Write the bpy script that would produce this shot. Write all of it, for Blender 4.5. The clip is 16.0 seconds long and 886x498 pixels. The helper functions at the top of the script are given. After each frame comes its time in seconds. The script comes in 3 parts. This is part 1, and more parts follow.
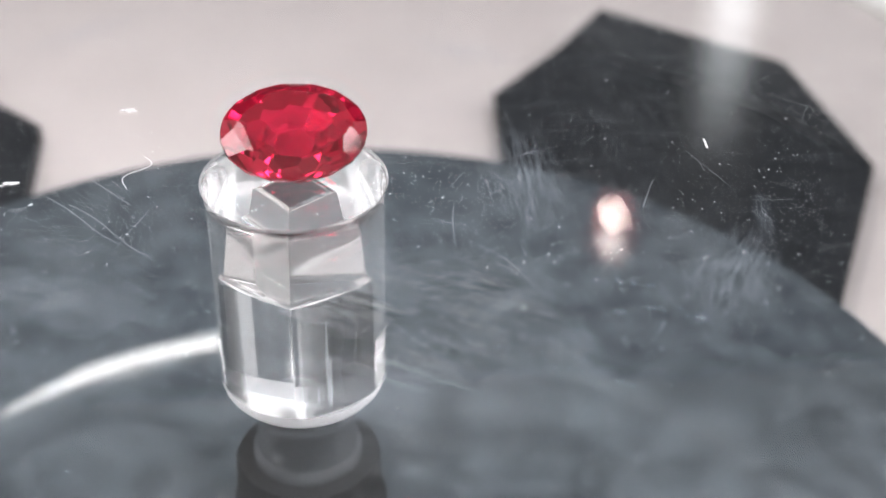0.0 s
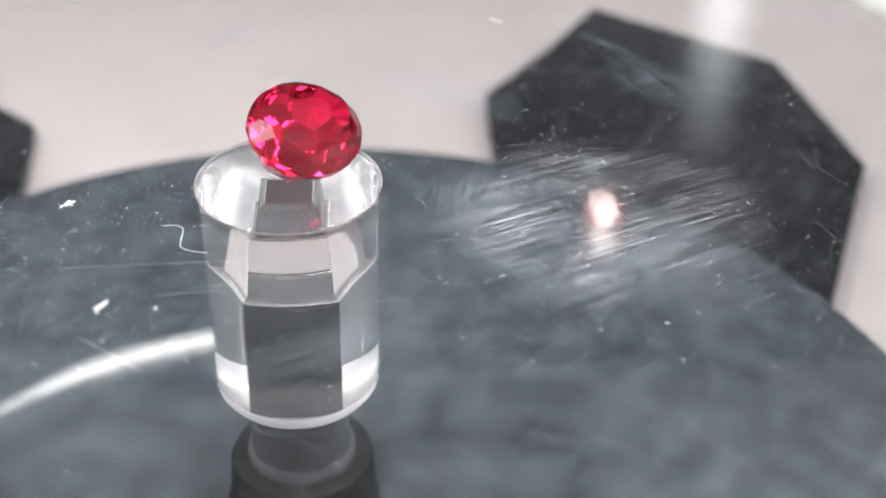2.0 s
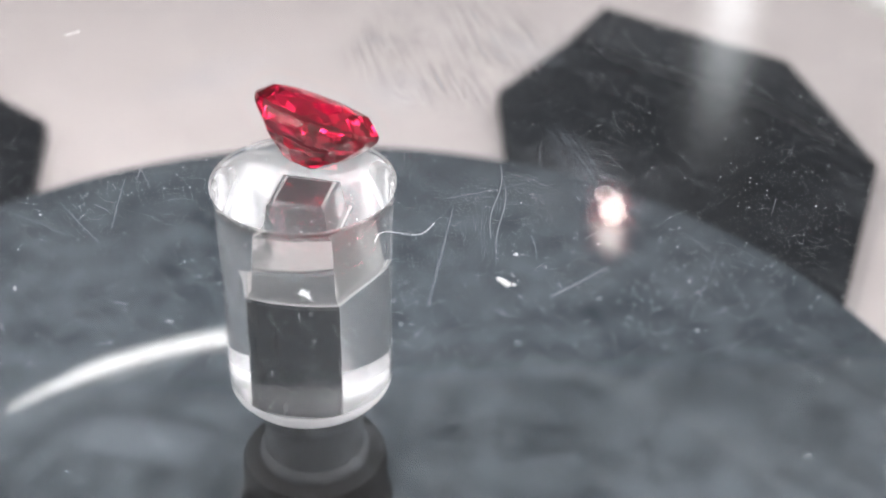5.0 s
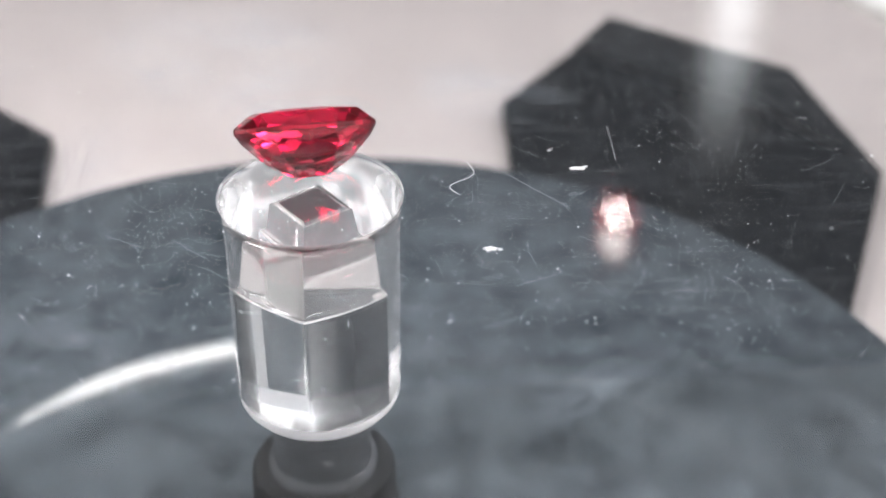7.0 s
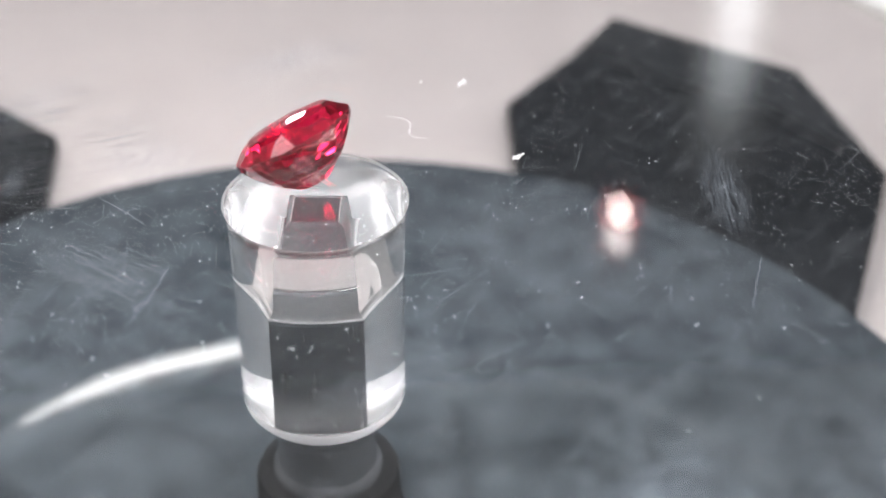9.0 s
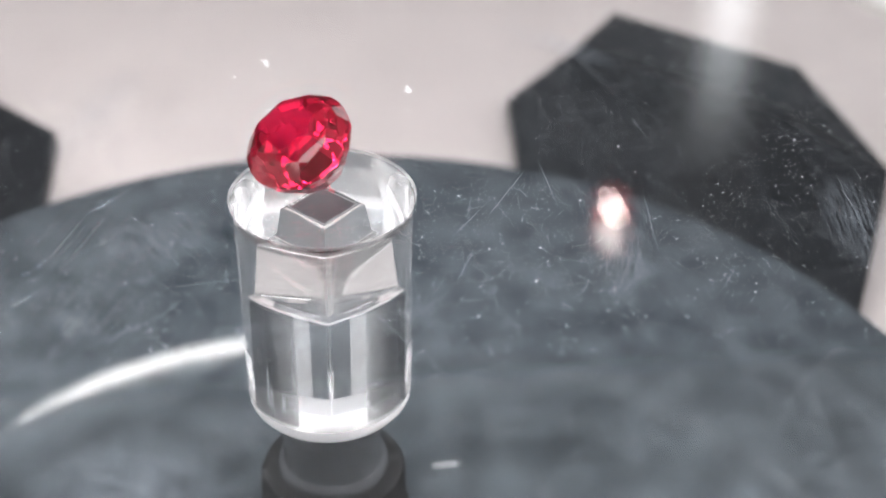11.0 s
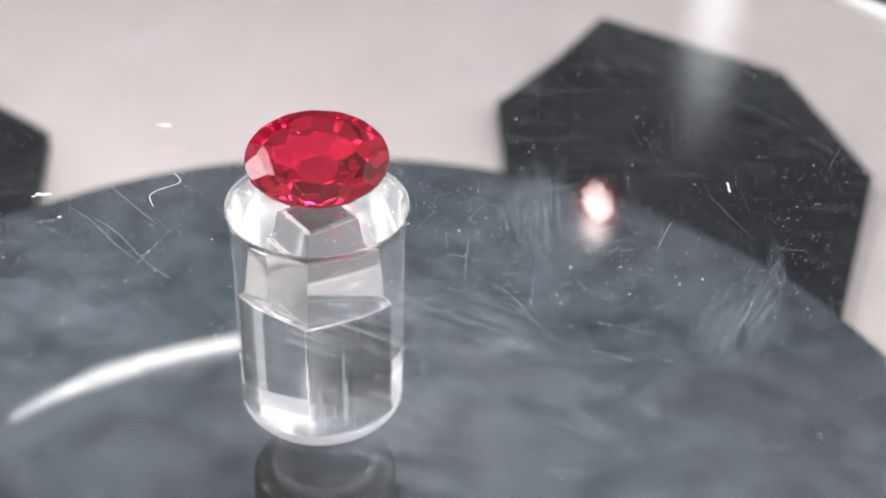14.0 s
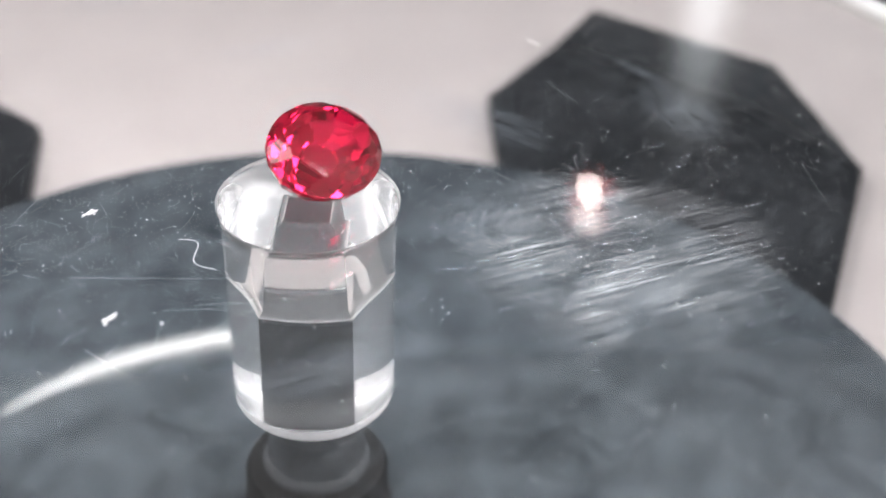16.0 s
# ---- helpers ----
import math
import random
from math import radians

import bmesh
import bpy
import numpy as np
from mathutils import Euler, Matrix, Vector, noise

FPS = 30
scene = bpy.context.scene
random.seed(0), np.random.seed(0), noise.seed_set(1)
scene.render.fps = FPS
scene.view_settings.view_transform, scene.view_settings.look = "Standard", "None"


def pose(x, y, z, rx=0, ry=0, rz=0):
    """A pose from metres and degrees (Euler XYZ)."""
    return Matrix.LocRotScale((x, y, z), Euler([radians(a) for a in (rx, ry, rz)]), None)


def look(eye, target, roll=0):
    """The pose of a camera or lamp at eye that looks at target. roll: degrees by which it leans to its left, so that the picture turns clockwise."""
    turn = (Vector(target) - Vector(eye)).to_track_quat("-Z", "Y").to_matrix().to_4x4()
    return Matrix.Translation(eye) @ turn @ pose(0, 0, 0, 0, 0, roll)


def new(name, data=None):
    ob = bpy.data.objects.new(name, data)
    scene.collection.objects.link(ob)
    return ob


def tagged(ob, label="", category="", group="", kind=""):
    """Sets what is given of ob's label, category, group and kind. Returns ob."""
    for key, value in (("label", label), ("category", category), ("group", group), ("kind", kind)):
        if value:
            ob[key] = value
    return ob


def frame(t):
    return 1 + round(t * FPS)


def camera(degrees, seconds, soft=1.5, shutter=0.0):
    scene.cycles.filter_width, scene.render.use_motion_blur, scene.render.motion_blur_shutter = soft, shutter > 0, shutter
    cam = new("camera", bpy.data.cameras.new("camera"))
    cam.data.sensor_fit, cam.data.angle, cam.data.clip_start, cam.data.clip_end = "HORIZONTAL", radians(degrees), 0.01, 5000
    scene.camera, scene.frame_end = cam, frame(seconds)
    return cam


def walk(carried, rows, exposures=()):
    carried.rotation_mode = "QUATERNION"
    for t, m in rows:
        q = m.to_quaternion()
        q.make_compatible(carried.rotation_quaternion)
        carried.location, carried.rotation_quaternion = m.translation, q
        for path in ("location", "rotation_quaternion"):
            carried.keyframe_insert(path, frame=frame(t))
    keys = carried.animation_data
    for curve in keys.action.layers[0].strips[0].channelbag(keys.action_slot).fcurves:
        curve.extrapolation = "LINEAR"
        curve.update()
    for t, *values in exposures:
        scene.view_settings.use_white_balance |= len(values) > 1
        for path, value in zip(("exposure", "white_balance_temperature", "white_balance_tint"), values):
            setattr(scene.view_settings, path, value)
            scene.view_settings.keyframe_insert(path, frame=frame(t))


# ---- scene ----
U = 0.006                      # one hub radius, in metres
TOP = 5.55 * U                 # height of the clear plate's upper face over the board
SPIN = 25.358                  # degrees a second, anticlockwise from above


def at(x, y, z):
    """A place in hub radii from the plate's centre, in metres."""
    return Vector((x * U, y * U, z * U + TOP))


# ---- camera ----
cam = camera(35.79, 16.0, soft=1.6)
cam.data.dof.use_dof = True
cam.data.dof.focus_distance = 0.0872
cam.data.dof.aperture_fstop = 32.0
PATH = [
    (0, 0.288, -12.719, 7.355, 56.26, -0.83, -5.41),
    (0.5, 0.240, -12.735, 7.338, 56.26, -0.92, -5.68),
    (1, 0.234, -12.693, 7.368, 56.24, -0.94, -5.71),
    (1.5, 0.241, -12.711, 7.404, 56.17, -1.12, -5.73),
    (2, 0.253, -12.736, 7.467, 56.04, -1.08, -5.70),
    (2.5, 0.243, -12.736, 7.441, 56.04, -1.24, -5.54),
    (3, 0.210, -12.766, 7.396, 56.11, -1.22, -5.52),
    (3.5, 0.195, -12.678, 7.405, 56.06, -0.74, -5.74),
    (4, 0.191, -12.677, 7.411, 55.93, -1.05, -5.53),
    (4.5, 0.183, -12.686, 7.447, 55.88, -1.14, -5.35),
    (7, 0.146, -12.711, 7.541, 56.26, -0.57, -5.46),
    (7.5, 0.133, -12.697, 7.552, 56.23, -0.79, -5.24),
    (8, 0.127, -12.685, 7.555, 56.19, -0.87, -5.23),
    (8.5, 0.121, -12.668, 7.581, 56.25, -0.73, -5.22),
    (9, 0.129, -12.648, 7.608, 56.12, -0.61, -5.27),
    (11.5, -0.049, -12.546, 7.542, 55.95, -0.83, -5.56),
    (12, -0.002, -12.602, 7.596, 55.93, -0.88, -5.45),
    (12.5, -0.034, -12.675, 7.708, 55.94, -1.05, -5.45),
    (13, -0.053, -12.710, 7.776, 55.91, -1.22, -5.57),
    (13.5, -0.122, -12.719, 7.872, 55.89, -1.37, -5.75),
    (14, -0.133, -12.703, 7.864, 55.65, -1.48, -5.86),
    (14.5, -0.156, -12.657, 7.900, 55.45, -1.63, -5.91),
    (15, -0.113, -12.699, 7.890, 55.45, -1.49, -6.09),
    (15.5, -0.093, -12.704, 7.890, 55.46, -1.62, -6.10),
    (16, -0.109, -12.685, 7.940, 55.22, -1.57, -6.15),
]
walk(cam, [(t, pose(*at(x, y, z), a, b, c)) for t, x, y, z, a, b, c in PATH])

# ---- light: a white room with a ceiling panel ----
scene.view_settings.exposure = 0.0
world = bpy.data.worlds.new("world")
scene.world = world
world.use_nodes = True
world.node_tree.nodes["Background"].inputs[0].default_value = (0.9, 0.95, 1.0, 1)
world.node_tree.nodes["Background"].inputs[1].default_value = 0.05


def area_lamp(name, eye, target, w, h, power, color=(1, 1, 1)):
    data = bpy.data.lights.new(name, "AREA")
    data.shape, data.size, data.size_y, data.energy, data.color = "RECTANGLE", w, h, power, color
    ob = new(name, data)
    ob.matrix_world = look(eye, target)
    return ob


area_lamp("ceiling_panel_light", (-0.95, 0.4, 1.66), (-0.95, 0.4, 0), 1.0, 1.7, 18, (1.0, 0.965, 0.985))
area_lamp("ceiling_tube_light", (1.15, -0.3, 1.66), (1.15, -0.3, 0), 0.3, 1.5, 19, (1.0, 0.965, 0.985))
area_lamp("ceiling_light", (0.68, 0.48, 1.66), (0.68, 0.48, 0), 0.25, 0.28, 5.5, (1.0, 0.975, 0.985))
area_lamp("ceiling_strip_light", (0.275, 0.97, 1.66), (0.275, 0.97, 0), 0.13, 0.6, 7, (0.74, 0.88, 1.0))
# unseen fills before both side walls, added to brighten the hub's faces
area_lamp("west_fill_light", (-1.97, 0.0, 1.15), (0, 0.0, 1.15), 1.1, 0.7, 15, (1.0, 0.97, 0.975))
area_lamp("east_fill_light", (1.97, 0.0, 1.15), (0, 0.0, 1.15), 1.1, 0.7, 16, (1.0, 0.97, 0.975))
area_lamp("desk_lamp_light", (-0.30, 0.16, 0.42), at(0, 0, -1), 0.035, 0.035, 0.65, (1, 0.97, 0.96))


# ---- materials ----
def material(name, color=(0.8, 0.8, 0.8), rough=0.5, metal=0.0, **more):
    m = bpy.data.materials.new(name)
    m.use_nodes = True
    b = m.node_tree.nodes["Principled BSDF"]
    b.inputs["Base Color"].default_value = (*color, 1)
    b.inputs["Roughness"].default_value = rough
    b.inputs["Metallic"].default_value = metal
    for key, value in more.items():
        b.inputs[key.replace("_", " ")].default_value = value
    return m


def grain(m, scale, low, high, rough=None, bump=0.0, detail=6.0, stretch=(1, 1, 1)):
    """Two scales of noise in a material's colour, roughness and relief."""
    n, l = m.node_tree.nodes, m.node_tree.links
    b = n["Principled BSDF"]
    co, mp = n.new("ShaderNodeTexCoord"), n.new("ShaderNodeMapping")
    mp.inputs["Scale"].default_value = stretch
    l.new(co.outputs["Object"], mp.inputs["Vector"])
    fine, wide, mix, ramp = (n.new("ShaderNodeTexNoise"), n.new("ShaderNodeTexNoise"), n.new("ShaderNodeMath"),
                             n.new("ShaderNodeValToRGB"))
    for node, s in ((fine, scale), (wide, scale * 0.11)):
        node.inputs["Scale"].default_value, node.inputs["Detail"].default_value = s, detail
        l.new(mp.outputs[0], node.inputs["Vector"])
    mix.operation = "MULTIPLY_ADD"
    mix.inputs[1].default_value = 0.5
    half = n.new("ShaderNodeMath")
    half.operation, half.inputs[1].default_value = "MULTIPLY", 0.5
    l.new(wide.outputs[0], half.inputs[0])
    l.new(fine.outputs[0], mix.inputs[0])
    l.new(half.outputs[0], mix.inputs[2])
    ramp.color_ramp.elements[0].position, ramp.color_ramp.elements[1].position = 0.32, 0.68
    ramp.color_ramp.elements[0].color, ramp.color_ramp.elements[1].color = (*low, 1), (*high, 1)
    l.new(mix.outputs[0], ramp.inputs[0])
    l.new(ramp.outputs[0], b.inputs["Base Color"])
    if rough:
        r = n.new("ShaderNodeMapRange")
        r.inputs[3].default_value, r.inputs[4].default_value = rough
        l.new(wide.outputs[0], r.inputs[0])
        l.new(r.outputs[0], b.inputs["Roughness"])
    if bump:
        k = n.new("ShaderNodeBump")
        k.inputs["Strength"].default_value, k.inputs["Distance"].default_value = bump, 0.0002
        l.new(fine.outputs[0], k.inputs["Height"])
        l.new(k.outputs[0], b.inputs["Normal"])
    return m


def glow(name, color, strength):
    m = bpy.data.materials.new(name)
    m.use_nodes = True
    b = m.node_tree.nodes["Principled BSDF"]
    b.inputs["Base Color"].default_value = (*color, 1)
    b.inputs["Emission Color"].default_value = (*color, 1)
    b.inputs["Emission Strength"].default_value = strength
    return m


ACRYLIC = material("clear_acrylic", (0.985, 0.99, 0.99), 0.0, 0.0, IOR=1.49, Transmission_Weight=1.0)
HUB_HAZE = material("hazy_acrylic", (0.97, 0.975, 0.98), 0.02, 0.0, IOR=1.49, Transmission_Weight=0.95)
GROUND_EDGE = material("ground_acrylic_edge", (0.97, 0.97, 0.98), 0.4, 0.0, IOR=1.49, Transmission_Weight=0.2)
MILKY = material("polished_socket_acrylic", (0.985, 0.985, 0.99), 0.02, 0.0, IOR=1.49, Transmission_Weight=0.88)
SMOKY = material("smoky_grey_acrylic", (0.12, 0.13, 0.145), 0.12, 0.0, IOR=1.49, Transmission_Weight=0.55)
FROSTED = material("frosted_acrylic", (0.96, 0.97, 0.98), 0.15, 0.0, IOR=1.49, Transmission_Weight=0.74)
RUBY = material("red_gemstone", (0.95, 0.016, 0.082), 0.008, 0.0, IOR=1.74, Transmission_Weight=0.95)
BOARD = grain(material("beige_board", rough=0.45), 900, (0.435, 0.394, 0.382), (0.515, 0.470, 0.458), (0.35, 0.55), 0.05)
GLOSS_BLACK = grain(material("glossy_grey_black_plastic", rough=0.12), 260, (0.015, 0.020, 0.025), (0.092, 0.108, 0.121), (0.035, 0.065), 0.0)
SHAFT = grain(material("dark_shaft", rough=0.2), 1500, (0.006, 0.009, 0.012), (0.030, 0.036, 0.043), (0.06, 0.22), 0.05, 6, (1, 1, 0.12))
SOCKET_SHADE = material("grey_socket_shade", (0.075, 0.068, 0.072), 0.25)
COLLAR_BLACK = material("black_rubber", (0.006, 0.006, 0.007), 0.6, Specular_IOR_Level=0.12)
BLOCK_BLACK = grain(material("satin_black_plastic", rough=0.4, Specular_IOR_Level=0.2), 2500, (0.004, 0.005, 0.0065), (0.012, 0.0135, 0.016), (0.33, 0.5), 0.1)
SCRATCH_PALE = material("pale_scratch_edge", (0.36, 0.38, 0.40), 0.4)
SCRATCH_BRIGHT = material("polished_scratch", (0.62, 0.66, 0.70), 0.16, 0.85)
SCRATCH = material("scratch_edge", (0.40, 0.42, 0.45), 0.4)
DUST = material("pale_dust", (0.78, 0.80, 0.83), 0.6)
FLUFF = material("white_fluff", (0.85, 0.86, 0.88), 0.7)
WHITE = grain(material("white_paint", rough=0.7), 8, (0.72, 0.71, 0.69), (0.80, 0.79, 0.77))
DARK_WALL = grain(material("dark_grey_paint", rough=0.8), 6, (0.03, 0.032, 0.036), (0.045, 0.048, 0.052))
EDGE_WHITE = material("white_edging", (0.8, 0.8, 0.78), 0.4)
DARK_DESK = grain(material("dark_desk", rough=0.5), 60, (0.02, 0.02, 0.022), (0.035, 0.034, 0.034))
RED_SHADE = material("red_lamp_shade", (0.36, 0.03, 0.02), 0.5)
RIM_GLOW = glow("added_rim_glow", (1, 0.985, 0.97), 16)
BULB = glow("bulb_glow", (1, 0.97, 0.93), 44)


def soft_strip(name, color, strength, half):
    """A diffuser that is brightest along its middle line and fades to its sides and to its top end."""
    m = glow(name, color, strength)
    m.node_tree.nodes["Principled BSDF"].inputs["Base Color"].default_value = (0.05, 0.05, 0.05, 1)
    n, l = m.node_tree.nodes, m.node_tree.links
    co, sep = n.new("ShaderNodeTexCoord"), n.new("ShaderNodeSeparateXYZ")
    l.new(co.outputs["Object"], sep.inputs[0])
    side = n.new("ShaderNodeMapRange")
    side.interpolation_type = "SMOOTHSTEP"
    side.inputs[1].default_value, side.inputs[2].default_value, side.inputs[3].default_value, side.inputs[4].default_value = 0, half, strength, 0
    ab = n.new("ShaderNodeMath")
    ab.operation = "ABSOLUTE"
    l.new(sep.outputs[0], ab.inputs[0])
    l.new(ab.outputs[0], side.inputs[0])
    up = n.new("ShaderNodeMapRange")
    up.interpolation_type = "SMOOTHSTEP"
    up.inputs[1].default_value, up.inputs[2].default_value, up.inputs[3].default_value, up.inputs[4].default_value = 0.84, 1.27, 1, 0
    l.new(sep.outputs[2], up.inputs[0])
    mul = n.new("ShaderNodeMath")
    mul.operation = "MULTIPLY"
    l.new(side.outputs[0], mul.inputs[0])
    l.new(up.outputs[0], mul.inputs[1])
    l.new(mul.outputs[0], n["Principled BSDF"].inputs["Emission Strength"])
    return m


TUBE = soft_strip("strip_glow", (0.93, 0.97, 1.0), 2.0, 0.07)


def film_material():
    """A thin uneven film of fine dust and wiping marks on clear plastic."""
    m = bpy.data.materials.new("dust_film")
    m.use_nodes = True
    n, l = m.node_tree.nodes, m.node_tree.links
    n.remove(n["Principled BSDF"])
    clear, pale, mix = n.new("ShaderNodeBsdfTransparent"), n.new("ShaderNodeBsdfDiffuse"), n.new("ShaderNodeMixShader")
    pale.inputs[0].default_value = (0.72, 0.78, 0.84, 1)
    co = n.new("ShaderNodeTexCoord")
    total = None
    for scale, stretch, low, high, most in ((55, (1, 1, 1), 0.50, 0.72, 0.028), (160, (1, 7, 1), 0.53, 0.72, 0.04), (240, (6, 1, 1), 0.55, 0.75, 0.04), (620, (1, 1, 1), 0.55, 0.75, 0.024),
                                            (4200, (1, 1, 1), 0.55, 0.8, 0.02)):
        mp, tx, mr = n.new("ShaderNodeMapping"), n.new("ShaderNodeTexNoise"), n.new("ShaderNodeMapRange")
        mp.inputs["Scale"].default_value = stretch
        mp.inputs["Rotation"].default_value = (0, 0, scale * 0.017)
        tx.inputs["Scale"].default_value, tx.inputs["Detail"].default_value = scale, 5
        l.new(co.outputs["Object"], mp.inputs[0])
        l.new(mp.outputs[0], tx.inputs["Vector"])
        mr.inputs[1].default_value, mr.inputs[2].default_value, mr.inputs[4].default_value = low, high, most
        l.new(tx.outputs[0], mr.inputs[0])
        if total:
            add = n.new("ShaderNodeMath")
            l.new(total, add.inputs[0])
            l.new(mr.outputs[0], add.inputs[1])
            total = add.outputs[0]
        else:
            total = mr.outputs[0]
    gloss, half = n.new("ShaderNodeBsdfGlossy"), n.new("ShaderNodeMixShader")
    gloss.inputs["Color"].default_value, gloss.inputs["Roughness"].default_value = (0.8, 0.88, 0.95, 1), 0.28
    half.inputs[0].default_value = 0.5
    l.new(pale.outputs[0], half.inputs[1])
    l.new(gloss.outputs[0], half.inputs[2])
    l.new(total, mix.inputs[0])
    l.new(clear.outputs[0], mix.inputs[1])
    l.new(half.outputs[0], mix.inputs[2])
    l.new(mix.outputs[0], n["Material Output"].inputs[0])
    return m


FILM = film_material()


def sheen_patch_material():
    """A rubbed, glossy patch with its sheen painted pale, fading out from its middle."""
    m = bpy.data.materials.new("sheen_patch")
    m.use_nodes = True
    n, l = m.node_tree.nodes, m.node_tree.links
    n.remove(n["Principled BSDF"])
    clear, pale, gloss = n.new("ShaderNodeBsdfTransparent"), n.new("ShaderNodeBsdfDiffuse"), n.new("ShaderNodeBsdfGlossy")
    both, mix = n.new("ShaderNodeMixShader"), n.new("ShaderNodeMixShader")
    # bluish white colour in place of the flash off fine scratches
    pale.inputs[0].default_value = (0.66, 0.74, 0.84, 1)
    gloss.inputs["Color"].default_value, gloss.inputs["Roughness"].default_value = (0.8, 0.9, 1.0, 1), 0.36
    both.inputs[0].default_value = 0.4
    co, mp, tx, mr = n.new("ShaderNodeTexCoord"), n.new("ShaderNodeMapping"), n.new("ShaderNodeTexNoise"), n.new("ShaderNodeMapRange")
    mp.inputs["Scale"].default_value = (1.2, 7.0, 1)
    tx.inputs["Scale"].default_value, tx.inputs["Detail"].default_value = 1.6, 2
    mr.inputs[1].default_value, mr.inputs[2].default_value = 0.38, 0.72
    uv = n.new("ShaderNodeTexGradient")
    uv.gradient_type = "SPHERICAL"
    big = n.new("ShaderNodeVectorMath")
    big.operation, big.inputs[3].default_value = "SCALE", 1.0 / (1.0 * U)
    l.new(co.outputs["Object"], big.inputs[0])
    l.new(big.outputs[0], mp.inputs[0])
    l.new(big.outputs[0], uv.inputs[0])
    l.new(mp.outputs[0], tx.inputs["Vector"])
    l.new(tx.outputs[0], mr.inputs[0])
    mul, amt = n.new("ShaderNodeMath"), n.new("ShaderNodeMath")
    mul.operation = amt.operation = "MULTIPLY"
    amt.inputs[1].default_value = 0.30
    l.new(mr.outputs[0], mul.inputs[0])
    l.new(uv.outputs["Fac"], mul.inputs[1])
    l.new(mul.outputs[0], amt.inputs[0])
    l.new(pale.outputs[0], both.inputs[1])
    l.new(gloss.outputs[0], both.inputs[2])
    l.new(amt.outputs[0], mix.inputs[0])
    l.new(clear.outputs[0], mix.inputs[1])
    l.new(both.outputs[0], mix.inputs[2])
    l.new(mix.outputs[0], n["Material Output"].inputs[0])
    return m


SHEEN_PATCH = sheen_patch_material()


def brushed_material(amount):
    """Fine parallel rubbing marks: gloss that is sharp along the marks and broad across them."""
    m = bpy.data.materials.new("brushed_rubbing")
    m.use_nodes = True
    n, l = m.node_tree.nodes, m.node_tree.links
    n.remove(n["Principled BSDF"])
    clear, gloss, mix = n.new("ShaderNodeBsdfTransparent"), n.new("ShaderNodeBsdfAnisotropic"), n.new("ShaderNodeMixShader")
    gloss.inputs["Color"].default_value = (0.9, 0.95, 1.0, 1)
    gloss.inputs["Roughness"].default_value, gloss.inputs["Anisotropy"].default_value = 0.30, 0.76
    along = n.new("ShaderNodeVectorTransform")
    along.vector_type, along.convert_from, along.convert_to = "VECTOR", "OBJECT", "WORLD"
    along.inputs[0].default_value = (1, 0, 0)
    l.new(along.outputs[0], gloss.inputs["Tangent"])
    co = n.new("ShaderNodeTexCoord")
    big = n.new("ShaderNodeVectorMath")
    big.operation, big.inputs[3].default_value = "SCALE", 1 / U
    l.new(co.outputs["Object"], big.inputs[0])
    total = None
    for sx, sy, low, high in ((0.8, 14.0, 0.40, 0.62), (0.25, 45.0, 0.36, 0.60), (0.9, 1.1, 0.40, 0.60)):
        mp, tx, mr = n.new("ShaderNodeMapping"), n.new("ShaderNodeTexNoise"), n.new("ShaderNodeMapRange")
        mp.inputs["Scale"].default_value = (sx, sy, 1)
        tx.inputs["Scale"].default_value, tx.inputs["Detail"].default_value = 1.0, 3
        mr.inputs[1].default_value, mr.inputs[2].default_value, mr.inputs[3].default_value = low, high, 0.15
        l.new(big.outputs[0], mp.inputs[0])
        l.new(mp.outputs[0], tx.inputs["Vector"])
        l.new(tx.outputs[0], mr.inputs[0])
        if total:
            mul = n.new("ShaderNodeMath")
            mul.operation = "MULTIPLY"
            l.new(total, mul.inputs[0])
            l.new(mr.outputs[0], mul.inputs[1])
            total = mul.outputs[0]
        else:
            total = mr.outputs[0]
    wide, fade, edge, amt = n.new("ShaderNodeMapping"), n.new("ShaderNodeTexGradient"), n.new("ShaderNodeMapRange"), n.new("ShaderNodeMath")
    wide.inputs["Scale"].default_value = (1 / 1.9, 1 / 1.9, 1)
    fade.gradient_type = "SPHERICAL"
    edge.interpolation_type, edge.inputs[2].default_value, edge.inputs[4].default_value = "SMOOTHSTEP", 0.5, amount
    l.new(big.outputs[0], wide.inputs[0])
    l.new(wide.outputs[0], fade.inputs[0])
    l.new(fade.outputs["Fac"], edge.inputs[0])
    amt.operation = "MULTIPLY"
    l.new(edge.outputs[0], amt.inputs[0])
    l.new(total, amt.inputs[1])
    l.new(amt.outputs[0], mix.inputs[0])
    l.new(clear.outputs[0], mix.inputs[1])
    l.new(gloss.outputs[0], mix.inputs[2])
    l.new(mix.outputs[0], n["Material Output"].inputs[0])
    return m


BRUSHED, BRUSHED_FAINT = brushed_material(0.39), brushed_material(0.14)


# ---- mesh helpers ----
def link(name, bm, mat, parent=None, smooth=False):
    bmesh.ops.recalc_face_normals(bm, faces=bm.faces)
    me = bpy.data.meshes.new(name)
    bm.to_mesh(me)
    bm.free()
    me.materials.append(mat)
    if smooth:
        me.shade_smooth()
        me.set_sharp_from_angle(angle=radians(35))
    ob = new(name, me)
    ob.parent = parent
    return ob


def part(name, bm, mat, parent, label="", smooth=False):
    ob = link(name, bm, mat, parent, smooth)
    return tagged(ob, label) if label else ob


